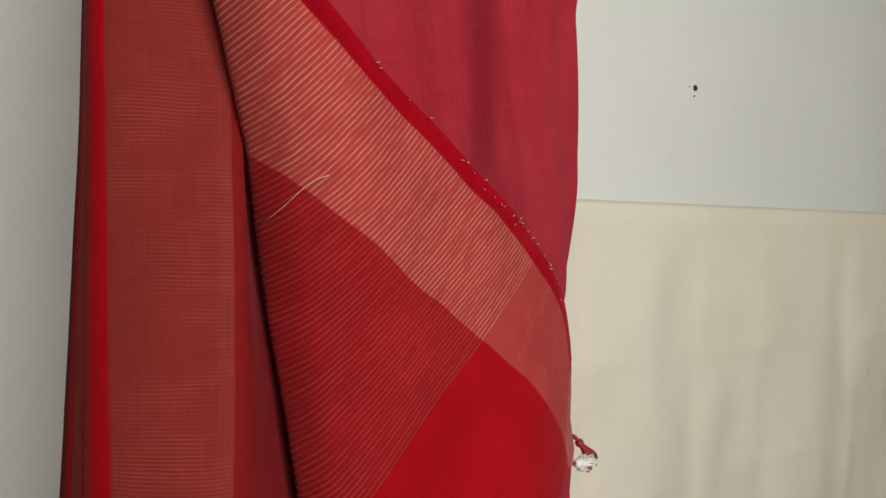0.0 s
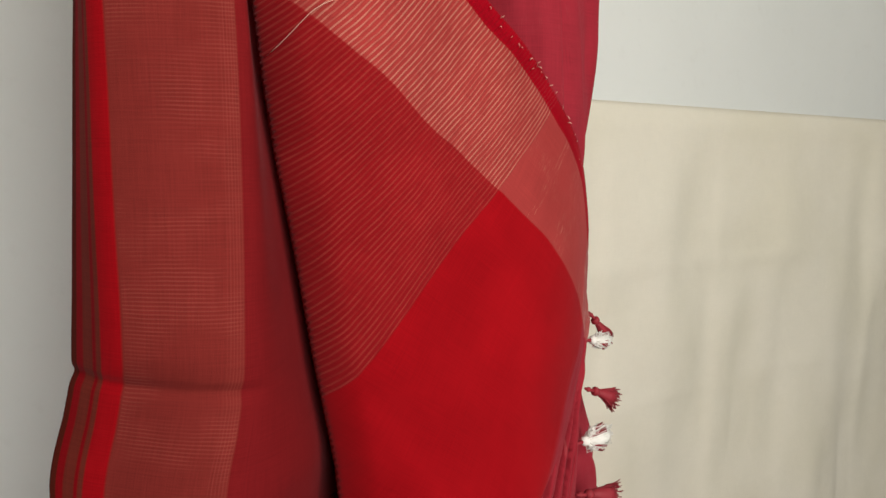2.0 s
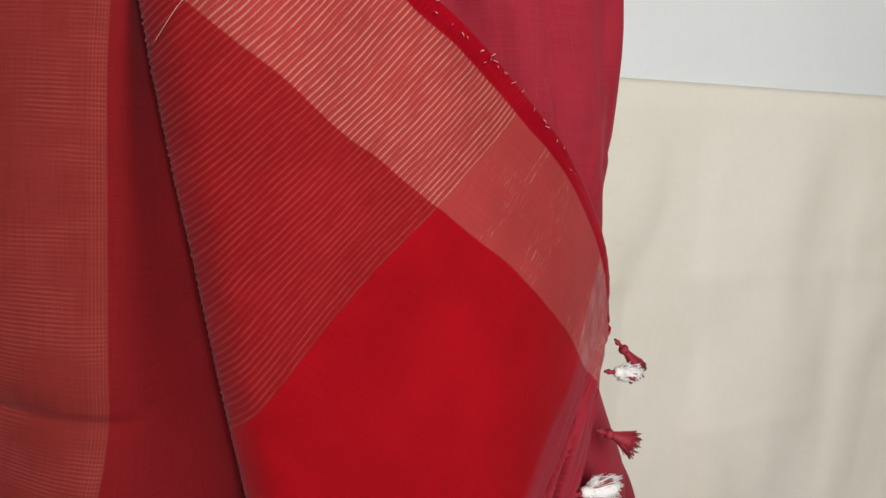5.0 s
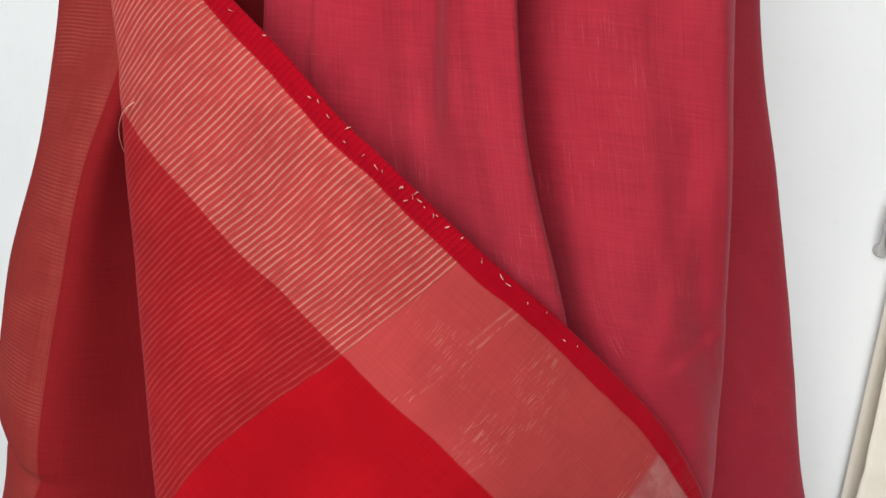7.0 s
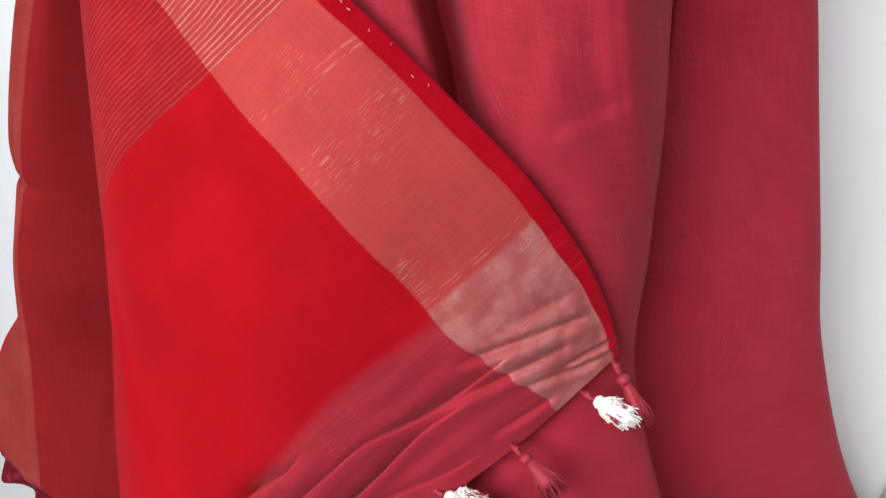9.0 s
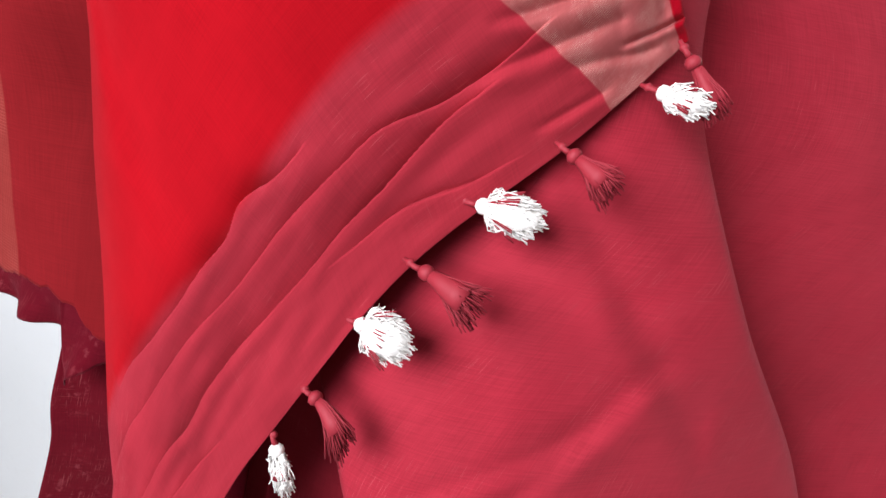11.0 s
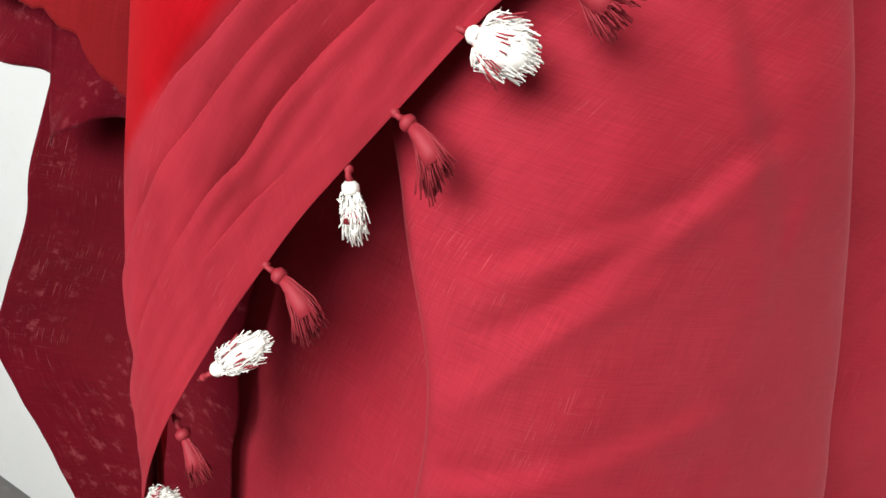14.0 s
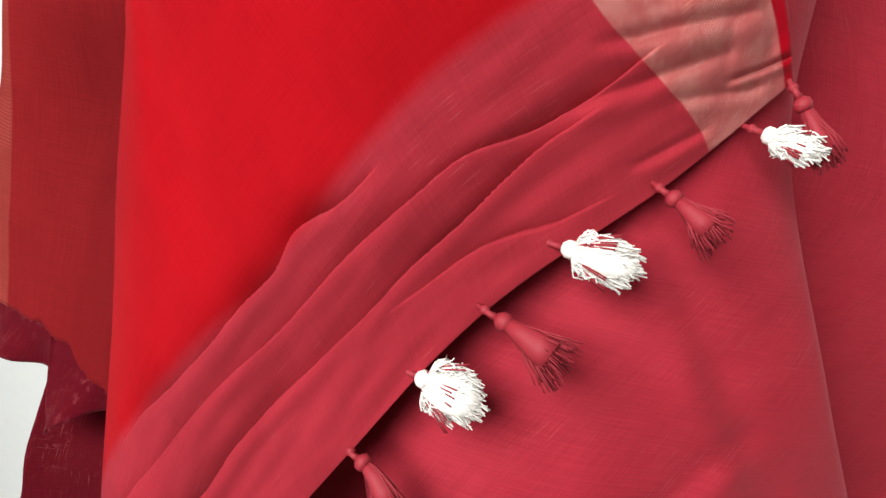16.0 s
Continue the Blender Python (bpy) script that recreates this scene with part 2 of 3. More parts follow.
def spline(points, count):
    """Even-parameter Catmull-Rom through rows of numbers."""
    p = np.array(points, float)
    p = np.vstack([2 * p[0] - p[1], p, 2 * p[-1] - p[-2]])
    t = np.linspace(0, len(p) - 3 - 1e-9, count)
    i = t.astype(int)
    f = (t - i)[:, None]
    a, b, c, d = p[i], p[i + 1], p[i + 2], p[i + 3]
    return 0.5 * (2 * b + (c - a) * f + (2 * a - 5 * b + 4 * c - d) * f**2 + (3 * b - a - 3 * c + d) * f**3)


def even(points, count):
    """The same, at even arc lengths; returns rows and the arc lengths."""
    fine = spline(points, 1200)
    s = np.r_[0, np.cumsum(np.linalg.norm(np.diff(fine, axis=0), axis=1))]
    at = np.linspace(0, s[-1], count)
    return np.stack([np.interp(at, s, fine[:, k]) for k in range(fine.shape[1])], 1), at


def sheet(name, co, uu, vv, mat, parent, label="", keep=None, thick=0.0007):
    """A cloth sheet from a grid of places (rows x columns x 3) with its weave coordinates in metres."""
    r, c = co.shape[:2]
    ids = np.arange(r * c).reshape(r, c)
    quads = np.stack([ids[:-1, :-1], ids[:-1, 1:], ids[1:, 1:], ids[1:, :-1]], -1).reshape(-1, 4)
    if keep is not None:
        k = keep.ravel()
        quads = quads[k[quads].all(1)]
    me = bpy.data.meshes.new(name)
    me.from_pydata(co.reshape(-1, 3).tolist(), [], quads.tolist())
    layer = me.uv_layers.new(name="UVMap")
    loops = np.empty(len(me.loops), int)
    me.loops.foreach_get("vertex_index", loops)
    layer.data.foreach_set("uv", np.stack([uu.ravel()[loops], vv.ravel()[loops]], 1).astype(np.float32).ravel())
    me.materials.append(mat)
    me.polygons.foreach_set("use_smooth", [True] * len(me.polygons))
    ob = new(name, me)
    ob.parent = parent
    if label:
        ob["label"] = label
    if thick:
        mod = ob.modifiers.new("thickness", "SOLIDIFY")
        mod.thickness, mod.offset = thick, 0.0
    return ob


def ripple(x, z, seed, size, amount):
    """Soft uneven creasing of cloth."""
    out = np.zeros(x.size)
    for i, (a, b) in enumerate(zip(x.ravel(), z.ravel())):
        out[i] = noise.noise((a * size + seed, b * size * 0.55, seed * 1.7))
    return out.reshape(x.shape) * amount


def hanging(levels, cols, rows, seed, amount=0.004):
    """Places of a hanging cloth: levels is [(z, [(x, y), ...]), ...] from the top down, each a plan of its folds."""
    zs = [z for z, _ in levels]
    plans = np.array([spline(plan, cols) for _, plan in levels])
    flat = np.concatenate([plans.reshape(len(levels), -1), np.array(zs)[:, None]], 1)
    fine = spline(flat, rows)
    xy = fine[:, :-1].reshape(rows, cols, 2)
    z = np.repeat(fine[:, -1:], cols, 1)
    co = np.dstack([xy, z])
    co[:, :, 1] += ripple(co[:, :, 0], z, seed, 14.0, amount) + ripple(co[:, :, 0], z, seed + 9, 45.0, amount * 0.3)
    arc = np.concatenate([np.zeros((rows, 1)), np.cumsum(np.linalg.norm(np.diff(xy, axis=1), axis=2), 1)], 1)
    return co, arc, z


def box(bm, lo, hi):
    m = bmesh.ops.create_cube(bm, size=1.0)
    for w in m["verts"]:
        w.co = Vector([(l + h) / 2 + p * (h - l) for l, h, p in zip(lo, hi, w.co)])
    return m["verts"]


def room_box(name, a0, a1, b0, b1, z0, z1, mat, label="", category=""):
    bm = bmesh.new()
    for w in box(bm, (a0, b0, z0), (a1, b1, z1)):
        w.co = room(*w.co)
    bmesh.ops.recalc_face_normals(bm, faces=bm.faces)
    return tagged(part(name, bm, mat, smooth=False), label, category, kind="structure")


# ---- the room ----
FLOOR_Z, TOP_Z = -0.35, 3.1
room_box("wall_north", -2.2, 3.0, -0.12, 0.0, FLOOR_Z, TOP_Z, M_WALL, "plain white painted wall with small drill holes", "wall")
# unseen enclosure from here on: added walls, floor and ceiling that limit bounced light
room_box("wall_west", -2.32, -2.2, -0.12, 3.0, FLOOR_Z, TOP_Z, M_UNSEEN_WALL, "unseen side wall, added to limit bounced light", "wall")
room_box("wall_east", 3.0, 3.12, -0.12, 3.0, FLOOR_Z, TOP_Z, M_UNSEEN_WALL, "unseen side wall, added to limit bounced light", "wall")
room_box("wall_south", -2.2, -0.95, 2.88, 3.0, FLOOR_Z, TOP_Z, M_UNSEEN_WALL, "unseen wall beside the window, added to limit bounced light", "wall")
room_box("wall_south_far", 0.72, 3.0, 2.88, 3.0, FLOOR_Z, TOP_Z, M_UNSEEN_WALL, "unseen wall beside the window, added to limit bounced light", "wall")
room_box("wall_south_sill", -0.95, 0.72, 2.88, 3.0, FLOOR_Z, 1.13, M_UNSEEN_WALL, "unseen wall under the window, added to limit bounced light", "wall")
room_box("wall_south_head", -0.95, 0.72, 2.88, 3.0, 2.6, TOP_Z, M_UNSEEN_WALL, "unseen wall over the window, added to limit bounced light", "wall")
room_box("floor", -2.32, 3.12, -0.12, 3.0, FLOOR_Z - 0.1, FLOOR_Z, M_FLOOR, "unseen dark grey floor, added to limit bounced light", "floor")
room_box("ceiling", -2.32, 3.12, -0.12, 3.0, TOP_Z, TOP_Z + 0.1, M_UNSEEN_WALL, "unseen ceiling, added to limit bounced light", "ceiling")

# ---- the saree ----
saree = tagged(new("saree"), "deep red and maroon silk saree with zari border and tassels", "saree")

# front fold with the show end: selvage line and fringe line, x and z
SELVAGE = [(0.199, 1.088), (0.188, 1.114), (0.173, 1.142), (0.148, 1.174), (0.117, 1.203), (0.083, 1.231), (0.053, 1.252), (0.030, 1.269), (0.007, 1.286), (-0.012, 1.299), (-0.037, 1.320), (-0.085, 1.358), (-0.15, 1.425), (-0.23, 1.52)]
FRINGE = [(0.199, 1.088), (0.165, 1.032), (0.119, 0.969), (0.085, 0.897), (0.049, 0.813), (0.016, 0.704), (-0.01, 0.58), (-0.03, 0.45)]
EDGE_Z = [1.7, 1.40, 1.31, 1.26, 1.21, 1.17, 1.12, 1.04, 0.96, 0.90, 0.82, 0.757, 0.70, 0.65, 0.4]
EDGE_X = [-0.200, -0.155, -0.133, -0.126, -0.117, -0.109, -0.100, -0.084, -0.075, -0.066, -0.057, -0.048, -0.033, -0.018, 0.03]


def front_depth(x, z):
    """Depth of the front fold: a rounded form that turns away on both sides."""
    edge = np.interp(-z, [-q for q in EDGE_Z], EDGE_X)
    y = 3.15 * np.maximum(x, 0) ** 2 + 0.005 * np.exp(-(((x - 0.13) / 0.035) ** 2)) * np.clip((z - 1.08) / 0.06, 0, 1) - 0.006 * np.clip((z - 1.22) / 0.08, 0, 1)
    y = y + 8.0 * np.maximum(edge + 0.06 - x, 0) ** 2 + 60.0 * np.maximum(edge + 0.015 - x, 0) ** 2
    return y


sel, sel_at = even(SELVAGE, 1600)
pick = np.interp(np.linspace(0, 1, 440), [0, 0.55, 1], [0, 0.125, sel_at[-1]])
sel, sel_at = np.stack([np.interp(pick, sel_at, sel[:, k]) for k in (0, 1)], 1), pick
fri, fri_at = even(FRINGE, 440)
bx, gx = np.meshgrid(np.arange(440), np.arange(440))
px = sel[bx, 0] + fri[gx, 0] - 0.199
pz = sel[bx, 1] + fri[gx, 1] - 1.088
u_grid, v_grid = sel_at[bx], fri_at[gx]
py = front_depth(px, pz)
edge_x = np.interp(-pz, [-q for q in EDGE_Z], EDGE_X)
# past its edge the cloth folds round and returns behind itself
over = np.maximum(edge_x - px, 0)
inside = over < 0.03
px = px + over * (1.0 + 0.45 * np.clip(over / 0.004, 0, 1))
py = front_depth(np.maximum(px, edge_x), pz) + 0.9 * np.sqrt(over * 0.004) + 0.25 * over
py = py + ripple(px, pz, 3.0, 10.0, 0.004)
# pleats that run beside the fringe: each lies over the next and the cloth dips behind its lip
LAPS = (
    ([(0.13, 0.076), (0.184, 0.080), (0.213, 0.087), (0.233, 0.084), (0.267, 0.087), (0.30, 0.092), (0.33, 0.100), (0.40, 0.115)], 0.0070, 0.005, 0.17, 0.36),
    ([(0.05, 0.048), (0.083, 0.048), (0.118, 0.053), (0.15, 0.060), (0.195, 0.063), (0.24, 0.067), (0.28, 0.071), (0.32, 0.079), (0.39, 0.090), (0.50, 0.10)], 0.0052, 0.006, 0.05, 0.46),
    ([(0.06, 0.044), (0.083, 0.043), (0.123, 0.041), (0.161, 0.038), (0.21, 0.041), (0.256, 0.045), (0.31, 0.048), (0.357, 0.055), (0.40, 0.057), (0.44, 0.0555), (0.55, 0.055)], 0.0058, 0.007, 0.08, 0.56),
    ([(0.08, 0.008), (0.091, 0.0103), (0.11, 0.0144), (0.129, 0.020), (0.154, 0.026), (0.20, 0.034)], 0.0035, 0.005, 0.085, 0.19),
    ([(0.28, 0.022), (0.311, 0.0274), (0.344, 0.034), (0.40, 0.042)], 0.0030, 0.005, 0.29, 0.37),
)
for line, depth, reach, v0, v1 in LAPS:
    at = spline(line, 200)
    lip = np.interp(v_grid, at[:, 0], at[:, 1]) + ripple(v_grid, v_grid * 0, depth * 9000, 30.0, 0.0022)
    past = u_grid - lip
    wide = reach * np.clip(1.0 + ripple(v_grid, v_grid * 0, depth * 5000, 11.0, 0.9) + 6.0 * np.clip(v_grid - 0.33, 0, 0.08), 0.5, 1.9)
    dip = np.clip(past / 0.0007, 0, 1) * np.exp(-np.maximum(past, 0) / wide)
    fade = np.clip((v_grid - v0) / 0.04, 0, 1) * np.clip((v1 - v_grid) / 0.05, 0, 1)
    fade = fade * np.clip(0.8 + ripple(v_grid, u_grid * 0, depth * 7000, 13.0, 0.8), 0.25, 1.15)
    py = py + 2.4 * depth * dip * fade - 0.0016 * fade * np.exp(-((past + 0.004) / 0.005) ** 2)
# soft dart across the red body
dart = (px + 0.035) + (pz - 1.02) * 0.62
py = py + 0.0018 * np.tanh(dart / 0.006) * np.clip((1.10 - pz) / 0.05, 0, 1) * np.clip((pz - 0.93) / 0.05, 0, 1)
# crumpled corner where the fringe is knotted
near = np.exp(-((px - 0.178) ** 2 + (pz - 1.088) ** 2) / 0.030**2)
py = py - near * (-0.003 + np.abs(ripple(px, pz, 21.0, 48.0, 0.008)) + 0.0003 * np.sin((px * 0.8 + pz) * 300.0))


def groove(a, b, width, depth):
    """A pinched fold from a to b, in x and z, that fades at both ends."""
    a, d = np.array(a), np.subtract(b, a)
    rx, rz = px - a[0], pz - a[1]
    along = (rx * d[0] + rz * d[1]) / (d @ d)
    side = (rz * d[0] - rx * d[1]) / np.hypot(*d)
    body = np.clip(along / 0.2, 0, 1) * np.clip((1 - along) / 0.15, 0, 1)
    return depth * body * (np.exp(-((side / width) ** 2)) - 0.7 * np.exp(-(((side + 2.2 * width) / (1.6 * width)) ** 2)))


for a, b, w, d in (
    ((0.128, 1.078), (0.182, 1.112), 0.0030, 0.0060), ((0.174, 1.079), (0.197, 1.099), 0.0013, 0.0060), ((0.125, 1.052), (0.176, 1.094), 0.0028, 0.0045),
    ((0.158, 1.066), (0.190, 1.083), 0.0022, 0.0030), ((0.145, 1.10), (0.172, 1.125), 0.0035, 0.0022), ((0.150, 1.035), (0.176, 1.062), 0.0022, 0.0028),
):
    py = py + 0.75 * groove(a, b, w, d)
# fine lengthwise wrinkles in the maroon end
py = py + ripple(u_grid * 5.0, v_grid * 2.5, 17.0, 22.0, 0.0011) * np.clip((0.10 - u_grid) / 0.02, 0, 1)
py = py + 0.0012 * np.exp(-((v_grid - 0.009) / 0.0018) ** 2)
sheet("front_fold", np.dstack([px, py, pz]), u_grid, v_grid, M_PALLU, saree, "red body with ribbed zari border, maroon end and tasselled fringe", keep=inside & (pz > 0.3))

# side panel
side_levels = [
    (1.85, [(-0.10, 0.60), (-0.09, 0.59), (-0.08, 0.58), (-0.07, 0.57), (-0.06, 0.57)]),
    (1.60, [(-0.187, 0.125), (-0.185, 0.085), (-0.135, 0.060), (-0.115, 0.085), (-0.09, 0.13)]),
    (1.40, [(-0.197, 0.105), (-0.193, 0.070), (-0.136, 0.050), (-0.120, 0.075), (-0.09, 0.12)]),
    (1.32, [(-0.199, 0.105), (-0.1935, 0.066), (-0.1385, 0.042), (-0.126, 0.060), (-0.08, 0.135)]),
    (1.26, [(-0.203, 0.098), (-0.194, 0.059), (-0.143, 0.025), (-0.123, 0.053), (-0.07, 0.13)]),
    (1.20, [(-0.207, 0.090), (-0.196, 0.046), (-0.145, 0.018), (-0.118, 0.047), (-0.06, 0.125)]),
    (1.13, [(-0.211, 0.088), (-0.1955, 0.044), (-0.147, 0.014), (-0.110, 0.045), (-0.05, 0.12)]),
    (1.10, [(-0.213, 0.092), (-0.195, 0.054), (-0.148, 0.017), (-0.106, 0.045), (-0.05, 0.12)]),
    (1.04, [(-0.224, 0.097), (-0.203, 0.064), (-0.156, 0.020), (-0.100, 0.043), (-0.05, 0.11)]),
    (0.97, [(-0.226, 0.095), (-0.206, 0.064), (-0.155, 0.026), (-0.096, 0.062), (-0.05, 0.10)]),
    (0.90, [(-0.252, 0.085), (-0.226, 0.058), (-0.155, 0.032), (-0.094, 0.052), (-0.05, 0.09)]),
    (0.80, [(-0.262, 0.080), (-0.232, 0.056), (-0.150, 0.036), (-0.092, 0.046), (-0.05, 0.08)]),
]
co, arc, zz = hanging(side_levels, 150, 300, 5.0, 0.002)
# weave coordinate: edge bands to 0.031, zari to U_SIDE, then plain maroon, darkened as shaded
arc = np.repeat(np.interp(np.linspace(0, 4, 150), [0, 1, 2, 3, 4], [0.0, 0.031, U_SIDE, 0.14, 0.20])[None], 300, 0)
# a pressed fold line across the panel, and the ragged lower hem
notch = np.exp(-((zz - 1.104 + 0.25 * (arc - 0.06) * 0.1) / 0.004) ** 2)
co[:, :, 1] += 0.0030 * notch * np.clip((0.115 - arc) / 0.03, 0, 1)
co[:, :, 0] += 0.0025 * notch * np.clip(1 - arc / 0.07, 0, 1)
hem = np.interp(co[-1, :, 0], [-0.24, -0.186, -0.158, -0.124, -0.104, -0.096, -0.080, -0.05], [0.864, 0.870, 0.873, 0.876, 0.868, 0.853, 0.842, 0.835])[None]
hem = hem + ripple(arc, arc * 0, 31.0, 140.0, 0.004) + ripple(arc, arc * 0, 33.0, 420.0, 0.002)
co[:, :, 2] = np.where(zz < 1.08, 1.08 - (1.08 - zz) * (1.08 - hem) / 0.28, zz)
sheet("side_panel", co, arc, co[:, :, 2], M_SIDE, saree, "dull zari side panel with red and brown edge bands")

# inner layer that shows under the ragged hem, and the long layer below it, both coloured as shaded
rim_levels = [
    (1.00, [(-0.18, 0.085), (-0.15, 0.060), (-0.11, 0.072), (-0.06, 0.090)]),
    (0.90, [(-0.25, 0.088), (-0.18, 0.060), (-0.11, 0.062), (-0.06, 0.080)]),
    (0.77, [(-0.28, 0.080), (-0.18, 0.056), (-0.11, 0.056), (-0.06, 0.070)]),
]
co, arc, zz = hanging(rim_levels, 140, 80, 11.0, 0.004)
rim = np.interp(co[-1, :, 0], [-0.22, -0.175, -0.138, -0.135, -0.120, -0.104, -0.085, -0.06], [0.835, 0.832, 0.834, 0.793, 0.806, 0.822, 0.826, 0.822])[None] + ripple(arc, arc * 0, 7.0, 60.0, 0.004)
co[:, :, 2] = 1.00 - (1.00 - zz) * (1.00 - rim) / 0.23
flap = np.exp(-((co[:, :, 2] - rim) / 0.014) ** 2)
co[:, :, 1] += 0.007 * flap * np.sin(co[:, :, 0] * 120)
sheet("inner_hem", co, arc, co[:, :, 2], M_SHADED_SILK, saree, "maroon inner layer with rolled hem")
low_levels = [
    (0.92, [(-0.150, 0.090), (-0.12, 0.100), (-0.08, 0.11), (-0.03, 0.12)]),
    (0.787, [(-0.156, 0.065), (-0.12, 0.090), (-0.08, 0.105), (-0.02, 0.12)]),
    (0.735, [(-0.157, 0.065), (-0.12, 0.090), (-0.08, 0.105), (-0.02, 0.12)]),
    (0.678, [(-0.169, 0.065), (-0.13, 0.090), (-0.08, 0.105), (-0.02, 0.12)]),
    (0.633, [(-0.175, 0.065), (-0.13, 0.090), (-0.08, 0.105), (-0.01, 0.12)]),
    (0.598, [(-0.147, 0.065), (-0.11, 0.088), (-0.07, 0.105), (-0.01, 0.12)]),
    (0.54, [(-0.090, 0.065), (-0.07, 0.085), (-0.04, 0.10), (0.0, 0.12)]),
    (0.42, [(-0.02, 0.08), (-0.01, 0.09), (0.0, 0.10), (0.02, 0.12)]),
]
co, arc, zz = hanging(low_levels, 80, 120, 8.0, 0.005)
sheet("under_layer", co, arc, zz, M_SHADED_SILK, saree, "maroon inner layer, shade put into its colour")

# plain folds behind
back_levels = [
    (1.85, [(-0.07, 0.60), (-0.06, 0.59), (-0.03, 0.58), (-0.02, 0.585), (0.0, 0.58), (0.03, 0.585), (0.05, 0.59), (0.03, 0.60), (0.06, 0.605), (0.08, 0.61)]),
    (1.60, [(-0.12, 0.09), (-0.03, 0.060), (0.022, 0.020), (0.016, 0.062), (0.058, 0.056), (0.108, 0.064), (0.130, 0.130), (0.118, 0.18), (0.155, 0.260), (0.09, 0.38)]),
    (1.42, [(-0.09, 0.07), (-0.01, 0.040), (0.039, 0.000), (0.031, 0.052), (0.072, 0.044), (0.128, 0.056), (0.147, 0.130), (0.138, 0.185), (0.195, 0.280), (0.11, 0.40)]),
    (1.31, [(-0.075, 0.06), (0.00, 0.044), (0.057, 0.010), (0.050, 0.062), (0.090, 0.052), (0.148, 0.072), (0.165, 0.137), (0.158, 0.20), (0.233, 0.298), (0.14, 0.41)]),
    (1.22, [(-0.06, 0.06), (0.02, 0.056), (0.089, 0.040), (0.083, 0.086), (0.118, 0.066), (0.164, 0.093), (0.182, 0.144), (0.176, 0.21), (0.263, 0.312), (0.16, 0.42)]),
    (1.14, [(-0.05, 0.07), (0.04, 0.070), (0.110, 0.080), (0.112, 0.092), (0.130, 0.088), (0.174, 0.108), (0.194, 0.154), (0.188, 0.22), (0.290, 0.332), (0.18, 0.44)]),
    (1.06, [(-0.04, 0.07), (0.04, 0.080), (0.100, 0.100), (0.115, 0.105), (0.135, 0.103), (0.180, 0.117), (0.206, 0.158), (0.200, 0.225), (0.317, 0.345), (0.20, 0.45)]),
    (0.95, [(-0.06, 0.13), (0.00, 0.120), (0.030, 0.115), (0.040, 0.092), (0.055, 0.070), (0.160, 0.080), (0.257, 0.165), (0.244, 0.24), (0.372, 0.390), (0.24, 0.49)]),
    (0.85, [(-0.08, 0.14), (0.03, 0.130), (0.070, 0.120), (0.082, 0.085), (0.097, 0.048), (0.190, 0.075), (0.307, 0.230), (0.292, 0.29), (0.445, 0.465), (0.30, 0.55)]),
    (0.76, [(-0.09, 0.14), (0.05, 0.130), (0.112, 0.115), (0.126, 0.080), (0.140, 0.046), (0.220, 0.075), (0.343, 0.245), (0.325, 0.30), (0.540, 0.530), (0.36, 0.57)]),
    (0.64, [(-0.10, 0.14), (0.06, 0.130), (0.128, 0.110), (0.141, 0.080), (0.155, 0.048), (0.245, 0.080), (0.380, 0.250), (0.360, 0.30), (0.600, 0.545), (0.40, 0.575)]),
    (0.36, [(-0.10, 0.14), (0.06, 0.130), (0.130, 0.110), (0.147, 0.080), (0.165, 0.050), (0.260, 0.085), (0.410, 0.250), (0.390, 0.30), (0.640, 0.545), (0.42, 0.575)]),
]
co, arc, zz = hanging(back_levels, 320, 300, 2.0, 0.004)


# upright soft folds in the upper part
upper = np.clip((zz - 1.12) / 0.12, 0, 1) * np.where((co[:, :, 0] > -0.05) & (co[:, :, 1] < 0.2), 1, 0)
wander = ripple(zz, zz * 0, 12.0, 5.0, 0.02)
for step, size, phase in ((0.046, 0.0020, 0.4), (0.071, 0.0030, 2.0)):
    wave = np.sin(6.283 * (arc + wander) / step + phase)
    co[:, :, 1] += upper * size * np.sign(wave) * np.abs(wave) ** 1.4


def crease(co, a, b, width, depth):
    """A pressed crease along a line from a to b in x and z."""
    a, d = np.array(a), np.subtract(b, a)
    rel = co[:, :, (0, 2)] - a
    along = np.clip((rel @ d) / (d @ d), 0, 1)
    off = rel - along[..., None] * d
    side = (off[..., 0] * -d[1] + off[..., 1] * d[0]) / np.linalg.norm(d)
    far = np.linalg.norm(off, axis=2)
    co[:, :, 1] += depth * np.exp(-((far / width) ** 2)) * np.tanh(side / (0.35 * width) + 0.4) * np.where(co[:, :, 1] < 0.16, 1, 0)


for a, c, w, d in (
    ((0.145, 0.845), (0.205, 0.885), 0.010, 0.0035), ((0.15, 0.79), (0.225, 0.917), 0.014, 0.0050), ((0.15, 0.81), (0.20, 0.85), 0.012, 0.0030),
    ((0.160, 1.02), (0.205, 0.955), 0.014, 0.0034), ((0.205, 0.955), (0.228, 0.922), 0.015, 0.0034), ((0.228, 0.922), (0.285, 0.82), 0.016, 0.0034), ((0.16, 0.73), (0.25, 0.78), 0.014, 0.0030),
    ((0.150, 1.205), (0.180, 1.230), 0.008, 0.0016), ((0.13, 1.19), (0.14, 1.30), 0.018, 0.0022), ((0.02, 1.31), (0.01, 1.42), 0.012, 0.0050),
):
    crease(co, a, c, w, d)
sheet("back_folds", co, arc, zz, M_PLAIN, saree, "plain maroon folds")


